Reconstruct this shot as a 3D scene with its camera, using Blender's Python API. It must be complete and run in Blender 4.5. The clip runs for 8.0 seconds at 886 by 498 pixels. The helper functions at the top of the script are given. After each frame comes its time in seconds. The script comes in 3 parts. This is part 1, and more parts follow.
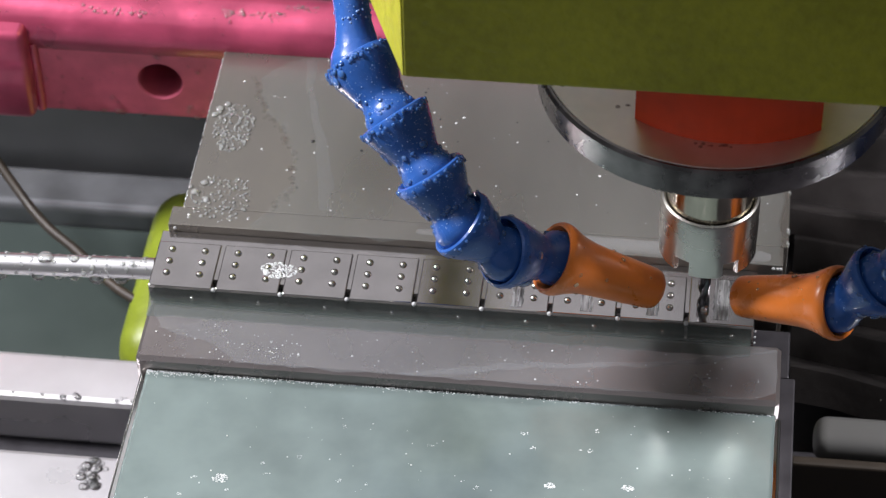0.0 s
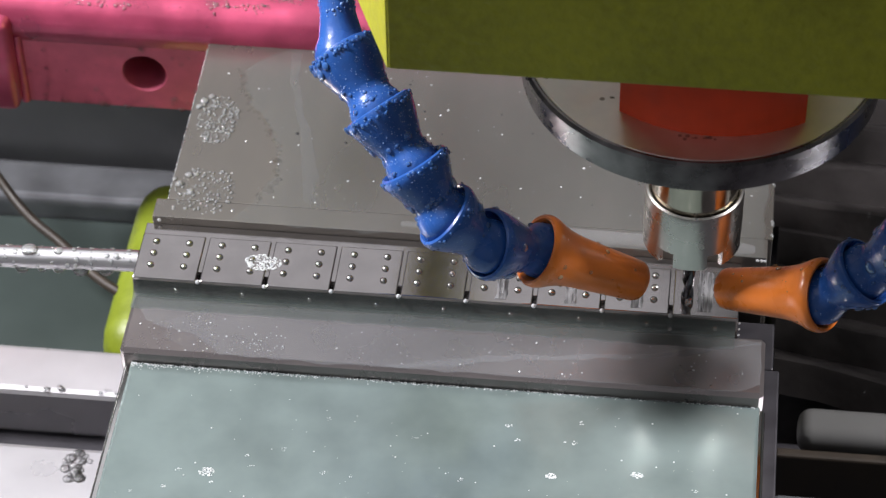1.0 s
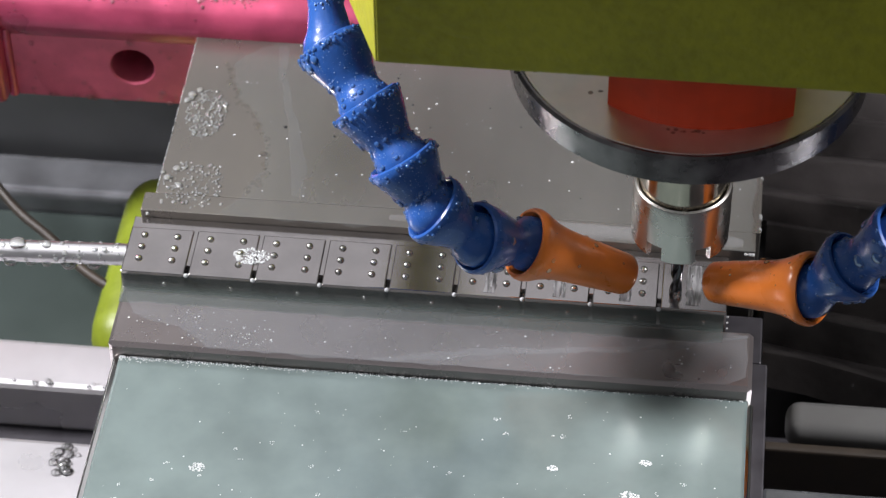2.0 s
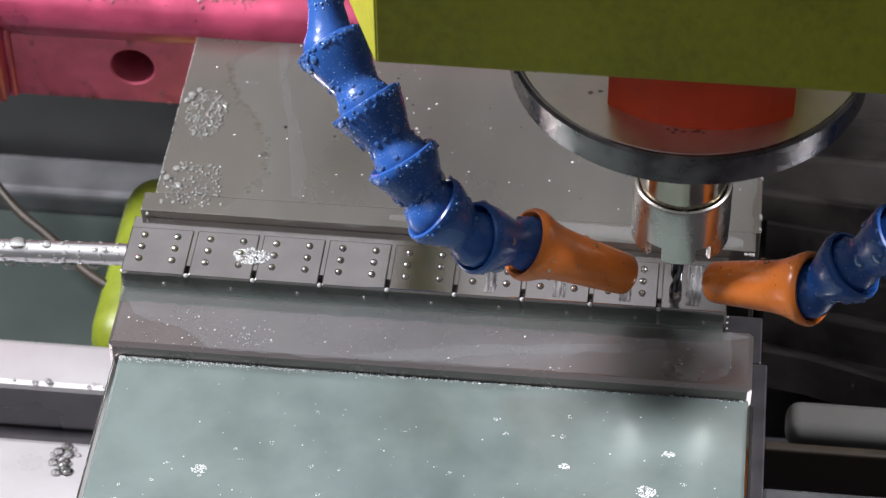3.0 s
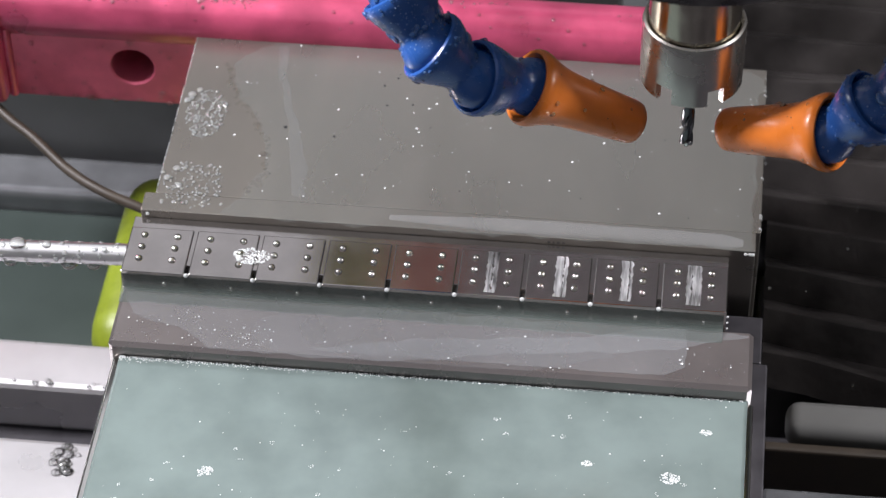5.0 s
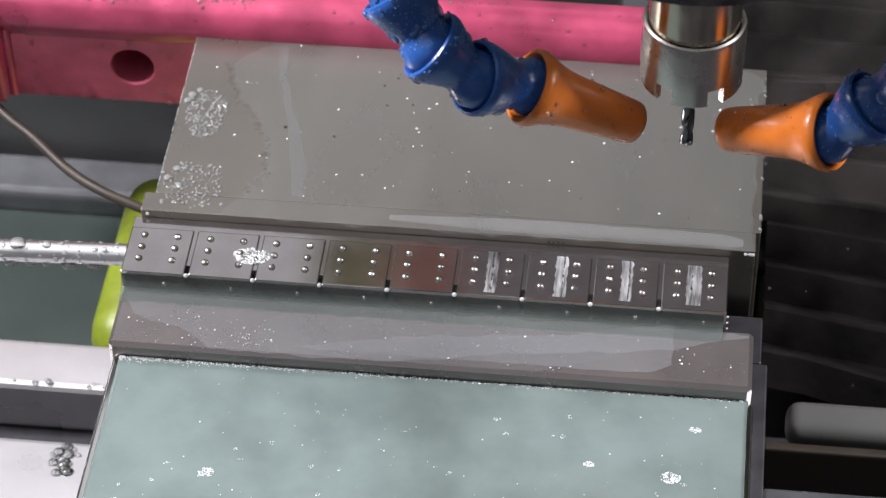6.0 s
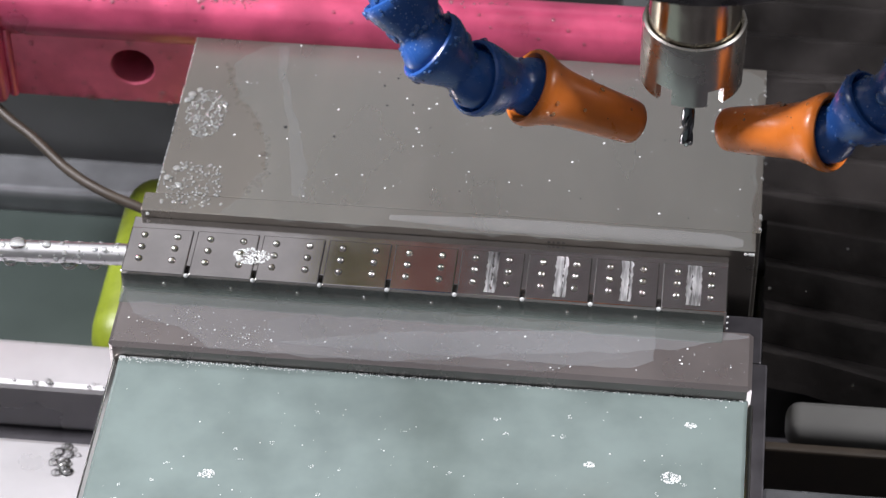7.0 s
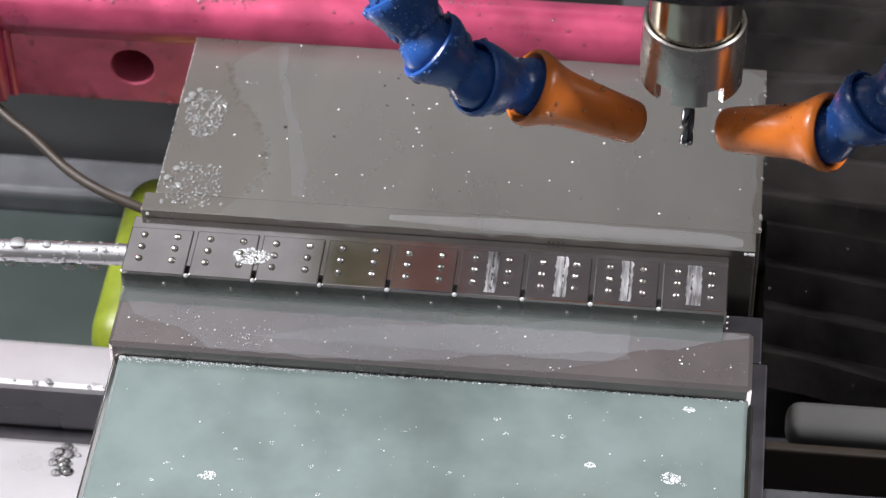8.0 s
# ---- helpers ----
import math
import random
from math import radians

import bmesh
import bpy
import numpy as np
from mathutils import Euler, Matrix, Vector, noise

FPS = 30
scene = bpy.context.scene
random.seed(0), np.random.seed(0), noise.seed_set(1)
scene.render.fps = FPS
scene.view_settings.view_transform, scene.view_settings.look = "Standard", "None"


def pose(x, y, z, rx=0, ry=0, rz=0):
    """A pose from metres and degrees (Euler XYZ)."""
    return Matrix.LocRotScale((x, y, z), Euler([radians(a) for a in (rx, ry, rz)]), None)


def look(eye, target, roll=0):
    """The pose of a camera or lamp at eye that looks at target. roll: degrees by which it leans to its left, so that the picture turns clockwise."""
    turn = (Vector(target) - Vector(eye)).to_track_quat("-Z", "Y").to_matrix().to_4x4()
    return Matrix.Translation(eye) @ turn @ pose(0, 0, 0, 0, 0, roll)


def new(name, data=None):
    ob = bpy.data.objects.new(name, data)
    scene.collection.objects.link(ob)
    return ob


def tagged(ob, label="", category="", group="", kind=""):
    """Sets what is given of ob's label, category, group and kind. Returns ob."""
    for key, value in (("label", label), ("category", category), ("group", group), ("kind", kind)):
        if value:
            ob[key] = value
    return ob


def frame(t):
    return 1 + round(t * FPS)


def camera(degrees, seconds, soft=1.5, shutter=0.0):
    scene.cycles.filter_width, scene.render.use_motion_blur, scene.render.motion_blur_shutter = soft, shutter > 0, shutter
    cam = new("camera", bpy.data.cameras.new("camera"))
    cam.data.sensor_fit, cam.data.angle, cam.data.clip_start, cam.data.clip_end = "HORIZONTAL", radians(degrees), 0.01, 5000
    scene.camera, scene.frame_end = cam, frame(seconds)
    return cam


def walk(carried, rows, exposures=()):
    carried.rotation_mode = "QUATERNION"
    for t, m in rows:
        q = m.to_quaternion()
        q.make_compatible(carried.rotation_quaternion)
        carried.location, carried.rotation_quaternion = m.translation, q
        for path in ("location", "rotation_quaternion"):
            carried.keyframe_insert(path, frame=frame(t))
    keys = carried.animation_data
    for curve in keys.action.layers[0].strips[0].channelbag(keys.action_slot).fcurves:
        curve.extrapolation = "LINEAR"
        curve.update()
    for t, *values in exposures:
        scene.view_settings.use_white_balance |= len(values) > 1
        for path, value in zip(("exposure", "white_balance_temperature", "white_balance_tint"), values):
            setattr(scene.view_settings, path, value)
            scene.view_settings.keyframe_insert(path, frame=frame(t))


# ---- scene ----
cam = camera(18.55, 8.0, 1.2)
cam.data.dof.use_dof = True
cam.data.dof.focus_distance, cam.data.dof.aperture_fstop = 0.438, 42
MM = 0.001


def key_pose(t, dx, dy):
    """The camera's place, turned a little to its left by dx and up by dy degrees."""
    return (t, pose(0.09277, -0.31619, 0.32466, 45.3647, 0.5946, 6.212) @ pose(0, 0, 0, dy, dx, 0))


walk(cam, [key_pose(0, 0.575, 0.3), key_pose(0.5, 0.515, 0.275), key_pose(1.0, 0.245, 0.135), key_pose(1.5, 0.025, 0.012),
           key_pose(1.8, 0, 0), key_pose(3.0, 0, 0), key_pose(8.0, 0, 0)])

# ---------------------------------------------------------------- light
world = bpy.data.worlds.new("world")
scene.world = world
world.use_nodes = True
world.node_tree.nodes["Background"].inputs[0].default_value = (0.8, 0.9, 1.0, 1)
world.node_tree.nodes["Background"].inputs[1].default_value = 0.25


def area_lamp(name, eye, target, sx, sy, watts, colour):
    d = bpy.data.lights.new(name, "AREA")
    d.shape, d.size, d.size_y, d.energy, d.color = "RECTANGLE", sx * MM, sy * MM, watts, colour
    ob = new(name, d)
    ob.matrix_world = look([v * MM for v in eye], [v * MM for v in target])
    return ob


area_lamp("led_panel_left", (-290, 40, 322), (60, 0, 0), 75, 100, 4.3, (0.985, 0.955, 1.0))
area_lamp("led_panel_right", (450, 40, 322), (85, 0, 0), 75, 100, 2.9, (1.0, 0.97, 1.0))
# Added unseen fill: even overhead light for the flat steel to reflect.
area_lamp("ceiling_fill", (-295, 100, 694), (-295, 100, 0), 800, 1780, 2.5, (0.935, 0.93, 1.0))
scene.view_settings.exposure = 0.17


# ---------------------------------------------------------------- materials
def mat(name, colour, rough=0.4, metal=0.0, vary=0.15, scale=400, bump=0.0, bump_scale=1500, coat=0.0, spec=0.5,
        stretch=(1, 1, 1), dark=None, rough_vary=0.1, random_tone=0.0):
    m = bpy.data.materials.new(name)
    m.use_nodes = True
    nt = m.node_tree
    b = nt.nodes["Principled BSDF"]
    b.inputs["Metallic"].default_value = metal
    b.inputs["Specular IOR Level"].default_value = spec
    b.inputs["Coat Weight"].default_value = coat
    b.inputs["Coat Roughness"].default_value = 0.06
    b.inputs["Coat IOR"].default_value = 1.33
    tc = nt.nodes.new("ShaderNodeTexCoord")
    mp = nt.nodes.new("ShaderNodeMapping")
    mp.inputs["Scale"].default_value = stretch
    nt.links.new(tc.outputs["Object"], mp.inputs["Vector"])
    n1 = nt.nodes.new("ShaderNodeTexNoise")
    n1.inputs["Scale"].default_value, n1.inputs["Detail"].default_value = scale, 6
    n2 = nt.nodes.new("ShaderNodeTexNoise")
    n2.inputs["Scale"].default_value, n2.inputs["Detail"].default_value = scale * 0.13, 3
    nt.links.new(mp.outputs[0], n1.inputs["Vector"])
    nt.links.new(tc.outputs["Object"], n2.inputs["Vector"])
    add = nt.nodes.new("ShaderNodeMath")
    add.operation = "ADD"
    nt.links.new(n1.outputs["Fac"], add.inputs[0])
    nt.links.new(n2.outputs["Fac"], add.inputs[1])
    ramp = nt.nodes.new("ShaderNodeValToRGB")
    lo = dark or [c * (1 - vary * 1.6) for c in colour]
    hi = [min(1, c * (1 + vary)) for c in colour]
    ramp.color_ramp.interpolation = "EASE"
    ramp.color_ramp.elements[0].position, ramp.color_ramp.elements[1].position = 0.28, 0.72
    ramp.color_ramp.elements[0].color, ramp.color_ramp.elements[1].color = (*lo, 1), (*hi, 1)
    half = nt.nodes.new("ShaderNodeMath")
    half.operation = "MULTIPLY"
    half.inputs[1].default_value = 0.5
    nt.links.new(add.outputs[0], half.inputs[0])
    nt.links.new(half.outputs[0], ramp.inputs[0])
    nt.links.new(ramp.outputs[0], b.inputs["Base Color"])
    mr = nt.nodes.new("ShaderNodeMapRange")
    mr.interpolation_type = "SMOOTHSTEP"
    mr.inputs["From Min"].default_value, mr.inputs["From Max"].default_value = 0.25, 0.75
    mr.inputs["To Min"].default_value, mr.inputs["To Max"].default_value = max(0.02, rough - rough_vary), rough + rough_vary
    nt.links.new(half.outputs[0], mr.inputs["Value"])
    nt.links.new(mr.outputs[0], b.inputs["Roughness"])
    if bump:
        n3 = nt.nodes.new("ShaderNodeTexNoise")
        n3.inputs["Scale"].default_value, n3.inputs["Detail"].default_value = bump_scale, 4
        nt.links.new(mp.outputs[0], n3.inputs["Vector"])
        bp = nt.nodes.new("ShaderNodeBump")
        bp.inputs["Strength"].default_value, bp.inputs["Distance"].default_value = bump, 0.0004
        nt.links.new(n3.outputs["Fac"], bp.inputs["Height"])
        nt.links.new(bp.outputs[0], b.inputs["Normal"])
    return m


STEEL_JAW = mat("ground_steel_jaw", (0.278, 0.259, 0.233), 0.3, 0.84, 0.07, 90, 0.03, 4000, stretch=(1, 0.35, 1), rough_vary=0.08)
STEEL_FRONT = mat("ground_steel_wet", (0.262, 0.234, 0.23), 0.29, 0.79, 0.07, 120, 0.02, 4000, rough_vary=0.05)
WORK = mat("milled_steel_work", (0.49, 0.462, 0.45), 0.1, 0.97, 0.08, 200, 0.03, 4000, rough_vary=0.04)
STEEL_PLATE = mat("dull_jaw_plate_steel", (0.278, 0.259, 0.233), 0.3, 0.84, 0.06, 120, 0.02, 4000, rough_vary=0.05)
BRIGHT = mat("bright_cut_metal", (0.4, 0.4, 0.41), 0.42, 0.85, 0.6, 700, 0.6, 2500, stretch=(4, 0.35, 1))
ROD = mat("bright_drawn_rod", (0.92, 0.91, 0.92), 0.34, 1.0, 0.06, 300, 0.1, 1500, stretch=(0.1, 1, 1), rough_vary=0.05)
POLISH = mat("polished_steel", (0.78, 0.77, 0.74), 0.12, 1.0, 0.05, 300, rough_vary=0.04)
BORE = mat("turned_steel", (0.5, 0.455, 0.38), 0.2, 1.0, 0.1, 300)
CARBIDE = mat("dark_carbide", (0.12, 0.12, 0.13), 0.22, 1.0, 0.2, 900)
# Black oxide of the vise base; also the disc that shades the bore.
BLACK = mat("black_oxide_and_shade", (0.042, 0.04, 0.046), 0.45, 0.0, 0.3, 200, spec=0.35)
RUBBER = mat("black_rubber_cover", (0.05, 0.045, 0.044), 0.42, 0.0, 0.6, 60, 0.3, 500, spec=0.35, rough_vary=0.18)
RED = mat("magenta_anodised", (0.6, 0.088, 0.185), 0.34, 0.55, 0.25, 120, 0.12, 300, coat=0.8)
MAROON = mat("dull_maroon_anodised", (0.64, 0.125, 0.205), 0.45, 0.4, 0.15, 200, 0.1, 700, coat=0.25)
GREEN = mat("green_powder_coat", (0.37, 0.375, 0.02), 0.5, 0.0, 0.14, 500, 0.6, 650)
# Lime paint darkened by colour, so the low casting sits in shade.
SHADED_GREEN = mat("shaded_green_casting_paint", (0.17, 0.215, 0.012), 0.45, 0.0, 0.15, 300, 0.2, 900)
BLUE = mat("blue_hose_plastic", (0.026, 0.1, 0.36), 0.26, 0.0, 0.15, 250, 0.15, 900, coat=0.3)
ORANGE = mat("orange_nozzle_plastic", (0.7, 0.185, 0.026), 0.3, 0.0, 0.1, 250, 0.22, 420, coat=0.35)
SLEEVE = mat("orange_red_sleeve", (0.90, 0.075, 0.016), 0.45, 0.0, 0.08, 250)
COOLANT = mat("milky_coolant", (0.22, 0.276, 0.265), 0.2, 0.45, 0.17, 110, 0.02, 60, rough_vary=0.04, coat=0.35)
FLANGE = mat("turned_flange_steel", (0.74, 0.73, 0.71), 0.5, 1.0, 0.06, 300, rough_vary=0.06)
RIM = mat("dull_rim_steel", (0.19, 0.178, 0.178), 0.3, 1.0, 0.35, 260)
NUT = mat("polished_nut_steel", (0.6, 0.575, 0.54), 0.27, 1.0, 0.06, 300, 0.03, 2000, rough_vary=0.05)
b = FLANGE.node_tree.nodes["Principled BSDF"]
b.inputs["Anisotropic"].default_value = 0.35
b.inputs["Anisotropic Rotation"].default_value = 0.0
tang = FLANGE.node_tree.nodes.new("ShaderNodeTangent")
tang.direction_type, tang.axis = "RADIAL", "Z"
FLANGE.node_tree.links.new(tang.outputs[0], b.inputs["Tangent"])
TABLE = mat("machined_aluminium", (0.56, 0.55, 0.565), 0.3, 0.55, 0.12, 60, 0.05, 300, rough_vary=0.08)
TRAY = mat("grey_machine_tray", (0.08, 0.083, 0.086), 0.35, 0.0, 0.25, 40)
TRAYPLATE = mat("green_grey_tray", (0.046, 0.06, 0.056), 0.25, 0.0, 0.2, 30)
LEDGE = mat("grey_ledge_metal", (0.30, 0.31, 0.33), 0.22, 0.7, 0.25, 90, 0.2, 200)
WALL = mat("grey_enclosure_sheet", (0.25, 0.26, 0.26), 0.5, 0.0, 0.06, 20)
PALE = mat("pale_plastic_bar", (0.13, 0.13, 0.126), 0.45, 0.0, 0.08, 60)
CABLE = mat("brown_black_tube", (0.028, 0.02, 0.013), 0.55, 0.0, 0.3, 200)
FILLET = mat("greenish_coolant_fillet", (0.13, 0.155, 0.145), 0.06, 0.0, 0.1, 80, 0.05, 250, rough_vary=0.03)
FILLET.node_tree.nodes["Principled BSDF"].inputs["Alpha"].default_value = 0.4
FILM = mat("thin_coolant_film", (0.32, 0.335, 0.35), 0.07, 0.0, 0.05, 80, 0.04, 250, rough_vary=0.03)
FILM.node_tree.nodes["Principled BSDF"].inputs["Alpha"].default_value = 0.2
MILK = mat("milky_draining_film", (0.3, 0.32, 0.34), 0.08, 0.0, 0.06, 80, 0.04, 250, rough_vary=0.03)
MILK.node_tree.nodes["Principled BSDF"].inputs["Alpha"].default_value = 0.08
THIN = mat("thinnest_coolant_film", (0.25, 0.275, 0.27), 0.07, 0.0, 0.05, 80, 0.04, 250, rough_vary=0.03)
THIN.node_tree.nodes["Principled BSDF"].inputs["Alpha"].default_value = 0.11
STAIN = mat("brown_stain", (0.14, 0.125, 0.105), 0.4, 0.0, 0.2, 600)
STAIN.node_tree.nodes["Principled BSDF"].inputs["Alpha"].default_value = 0.16
# Whitened body gives the tiniest drops their glint by colour.
SPARK = mat("tiny_drop_painted_glint", (0.9, 0.92, 0.93), 0.05, 0.0, 0.03, 300, rough_vary=0.01)
SPARK.node_tree.nodes["Principled BSDF"].inputs["Transmission Weight"].default_value = 0.45


def drop_mat(name, tint, body, milk):
    """A small drop: light passes through it, with a glossy skin and a little milky body."""
    m = mat(name, body, 0.1, 0.0, 0.05, 300)
    nt = m.node_tree
    clear = nt.nodes.new("ShaderNodeBsdfTransparent")
    clear.inputs[0].default_value = (*tint, 1)
    gloss = nt.nodes.new("ShaderNodeBsdfGlossy")
    gloss.inputs["Roughness"].default_value = 0.06
    fresnel = nt.nodes.new("ShaderNodeFresnel")
    fresnel.inputs["IOR"].default_value = 1.5
    skin, core = nt.nodes.new("ShaderNodeMixShader"), nt.nodes.new("ShaderNodeMixShader")
    core.inputs[0].default_value = milk
    nt.links.new(clear.outputs[0], core.inputs[1])
    nt.links.new(nt.nodes["Principled BSDF"].outputs[0], core.inputs[2])
    nt.links.new(fresnel.outputs[0], skin.inputs[0])
    nt.links.new(core.outputs[0], skin.inputs[1])
    nt.links.new(gloss.outputs[0], skin.inputs[2])
    nt.links.new(skin.outputs[0], nt.nodes["Material Output"].inputs["Surface"])
    return m


DOT = mat("polished_dot_steel", (0.66, 0.64, 0.61), 0.12, 1.0, 0.04, 300, rough_vary=0.02)
CLEAR = drop_mat("clear_water_bead", (0.97, 0.97, 0.97), (0.75, 0.77, 0.77), 0.04)
WATER = drop_mat("clear_coolant_drop", (0.93, 0.95, 0.95), (0.8, 0.82, 0.82), 0.2)
BLUEDROP = drop_mat("drop_on_blue", (0.93, 0.97, 1.0), (0.09, 0.26, 0.7), 0.4)
AMBER = drop_mat("dew_on_orange", (1.0, 0.92, 0.85), (0.85, 0.4, 0.15), 0.35)
PINKGLINT = drop_mat("wet_glint_on_red", (0.98, 0.96, 0.96), (0.8, 0.6, 0.66), 0.12)
GREENDROP = drop_mat("drip_on_green", (0.95, 0.97, 0.9), (0.25, 0.26, 0.03), 0.5)
BEAD = mat("milky_coolant_bead", (0.42, 0.43, 0.44), 0.16, 0.0, 0.05, 80, rough_vary=0.03)
BEAD.node_tree.nodes["Principled BSDF"].inputs["Alpha"].default_value = 0.17
# Fine dew, lightened so that its colour carries the sparkle.
DEW = mat("fine_dew_painted_sparkle", (0.32, 0.52, 0.95), 0.05, 0.0, 0.05, 300, rough_vary=0.02)
DEW.node_tree.nodes["Principled BSDF"].inputs["Transmission Weight"].default_value = 0.35
# Pale colours of the added plates, chosen for their mirror image in the cells.
REFLECT_GREY = mat("reflected_pale_grey", (0.74, 0.76, 0.79), 0.5, 0.0, 0.08, 200)
REFLECT_CORAL = mat("reflected_coral", (0.95, 0.36, 0.26), 0.45, 0.0, 0.08, 200)
REFLECT_LIME = mat("reflected_pale_lime", (0.62, 0.62, 0.24), 0.45, 0.0, 0.08, 200)
GRIME = mat("dark_grime", (0.05, 0.048, 0.045), 0.6, 0.0, 0.2, 900)
GRIME.node_tree.nodes["Principled BSDF"].inputs["Alpha"].default_value = 0.45
CHIP = mat("dark_chip", (0.05, 0.05, 0.05), 0.4, 0.5, 0.2, 900)
BUBBLE = mat("white_bubble_foam", (0.72, 0.75, 0.75), 0.1, 0.0, 0.1, 900)
BUBBLE.node_tree.nodes["Principled BSDF"].inputs["Alpha"].default_value = 0.85


rng = random.Random(4)


# ---------------------------------------------------------------- mesh helpers (millimetres)
def tidy(bm, smooth=None):
    bmesh.ops.recalc_face_normals(bm, faces=bm.faces)
    if smooth is not None:
        for f in bm.faces:
            f.smooth = True
        for e in bm.edges:
            if len(e.link_faces) == 2 and e.calc_face_angle(0) > radians(smooth):
                e.smooth = False
    return bm


def box(x0, x1, y0, y1, z0, z1, bevel=0.0, segments=2):
    bm = bmesh.new()
    bmesh.ops.create_cube(bm, size=1)
    for v in bm.verts:
        v.co = Vector(((x0 + x1) / 2 + v.co.x * (x1 - x0), (y0 + y1) / 2 + v.co.y * (y1 - y0), (z0 + z1) / 2 + v.co.z * (z1 - z0)))
    if bevel:
        bmesh.ops.bevel(bm, geom=list(bm.edges), offset=bevel, segments=segments, affect="EDGES", profile=0.5)
    return tidy(bm, 50 if segments > 2 else None)


def lathe(profile, n=48, axis=None, closed=False):
    """profile: (radius, height) pairs; axis: a matrix that carries the z axis to its place."""
    bm = bmesh.new()
    rings = []
    for r, z in profile:
        if r < 1e-6:
            rings.append([bm.verts.new((0, 0, z))])
        else:
            rings.append([bm.verts.new((r * math.cos(2 * math.pi * i / n), r * math.sin(2 * math.pi * i / n), z)) for i in range(n)])
    pairs = list(zip(rings, rings[1:]))
    if closed:
        pairs.append((rings[-1], rings[0]))
    for a, b in pairs:
        for i in range(n):
            j = (i + 1) % n
            if len(a) == 1 and len(b) == 1:
                continue
            if len(a) == 1:
                bm.faces.new((a[0], b[i], b[j]))
            elif len(b) == 1:
                bm.faces.new((a[i], a[j], b[0]))
            else:
                bm.faces.new((a[i], a[j], b[j], b[i]))
    if axis is not None:
        bm.transform(axis)
    return tidy(bm, 35)


def prism(outline, z0, z1, bevel=0.0):
    """An upright block over an outline of (x, y)."""
    bm = bmesh.new()
    lo = [bm.verts.new((x, y, z0)) for x, y in outline]
    hi = [bm.verts.new((x, y, z1)) for x, y in outline]
    bm.faces.new(lo[::-1])
    bm.faces.new(hi)
    for i in range(len(lo)):
        j = (i + 1) % len(lo)
        bm.faces.new((lo[i], lo[j], hi[j], hi[i]))
    if bevel:
        bmesh.ops.bevel(bm, geom=list(bm.edges), offset=bevel, segments=2, affect="EDGES", profile=0.5)
    return tidy(bm)


def along(a, b):
    """The pose whose z axis runs from a to b."""
    a, b = Vector(a), Vector(b)
    return Matrix.Translation(a) @ (b - a).to_track_quat("Z", "Y").to_matrix().to_4x4()


def tube(points, r, n=12):
    bm = bmesh.new()
    pts = [Vector(p) for p in points]
    rings = []
    for i, p in enumerate(pts):
        d = (pts[min(i + 1, len(pts) - 1)] - pts[max(i - 1, 0)]).to_track_quat("Z", "Y")
        rings.append([bm.verts.new(p + d @ Vector((r * math.cos(2 * math.pi * k / n), r * math.sin(2 * math.pi * k / n), 0))) for k in range(n)])
    for a, b in zip(rings, rings[1:]):
        for k in range(n):
            bm.faces.new((a[k], a[(k + 1) % n], b[(k + 1) % n], b[k]))
    bm.faces.new(rings[0][::-1])
    bm.faces.new(rings[-1])
    return tidy(bm, 40)


def curve_points(points, steps=8):
    """A smooth run of points through the given ones."""
    p = [Vector(q) for q in points]
    p = [p[0] * 2 - p[1]] + p + [p[-1] * 2 - p[-2]]
    out = []
    for i in range(1, len(p) - 2):
        for s in range(steps):
            t = s / steps
            a, b, c, d = p[i - 1:i + 3]
            out.append(0.5 * (2 * b + (c - a) * t + (2 * a - 5 * b + 4 * c - d) * t * t + (3 * b - a - 3 * c + d) * t ** 3))
    out.append(p[-2])
    return out


def blobs(places, n=8, m=4):
    """Half round drops: places of (x, y, z, radius, flatness, up) with up the direction that they bulge to."""
    bm = bmesh.new()
    for x, y, z, r, flat, up in places:
        q = Vector(up).to_track_quat("Z", "Y")
        c = Vector((x, y, z))
        rings = []
        for j in range(m):
            e = (j / m) * math.pi / 2 - 0.15
            rings.append([bm.verts.new(c + q @ Vector((r * math.cos(e) * math.cos(2 * math.pi * i / n), r * math.cos(e) * math.sin(2 * math.pi * i / n), r * flat * math.sin(e)))) for i in range(n)])
        top = bm.verts.new(c + q @ Vector((0, 0, r * flat)))
        for a, b in zip(rings, rings[1:]):
            for i in range(n):
                bm.faces.new((a[i], a[(i + 1) % n], b[(i + 1) % n], b[i]))
        for i in range(n):
            bm.faces.new((rings[-1][i], rings[-1][(i + 1) % n], top))
        bm.faces.new(rings[0][::-1])
    for f in bm.faces:
        f.smooth = len(f.verts) < 5
    return bm


def merge(*bms):
    out = bmesh.new()
    for b in bms:
        me = bpy.data.meshes.new("tmp")
        b.to_mesh(me)
        b.free()
        out.from_mesh(me)
        bpy.data.meshes.remove(me)
    return out


def mesh_of(name, bm, material, base=(0, 0, 0)):
    bm.transform(Matrix.Scale(MM, 4) @ Matrix.Translation([-v for v in base]))
    me = bpy.data.meshes.new(name)
    bm.to_mesh(me)
    bm.free()
    me.materials.append(material)
    return me


REAR = Vector((0, 2.14, -2.2)) * MM


def on_rear_jaw(ob):
    """Seats a thing that was shaped over the datum of the rear jaw."""
    ob.location = REAR
    return ob


def thing(name, base, label, category, group="", kind=""):
    ob = new(name)
    ob.empty_display_size = 0.005
    ob.location = [v * MM for v in base]
    ob["base"] = [float(v) for v in base]
    return tagged(ob, label, category, group, kind)


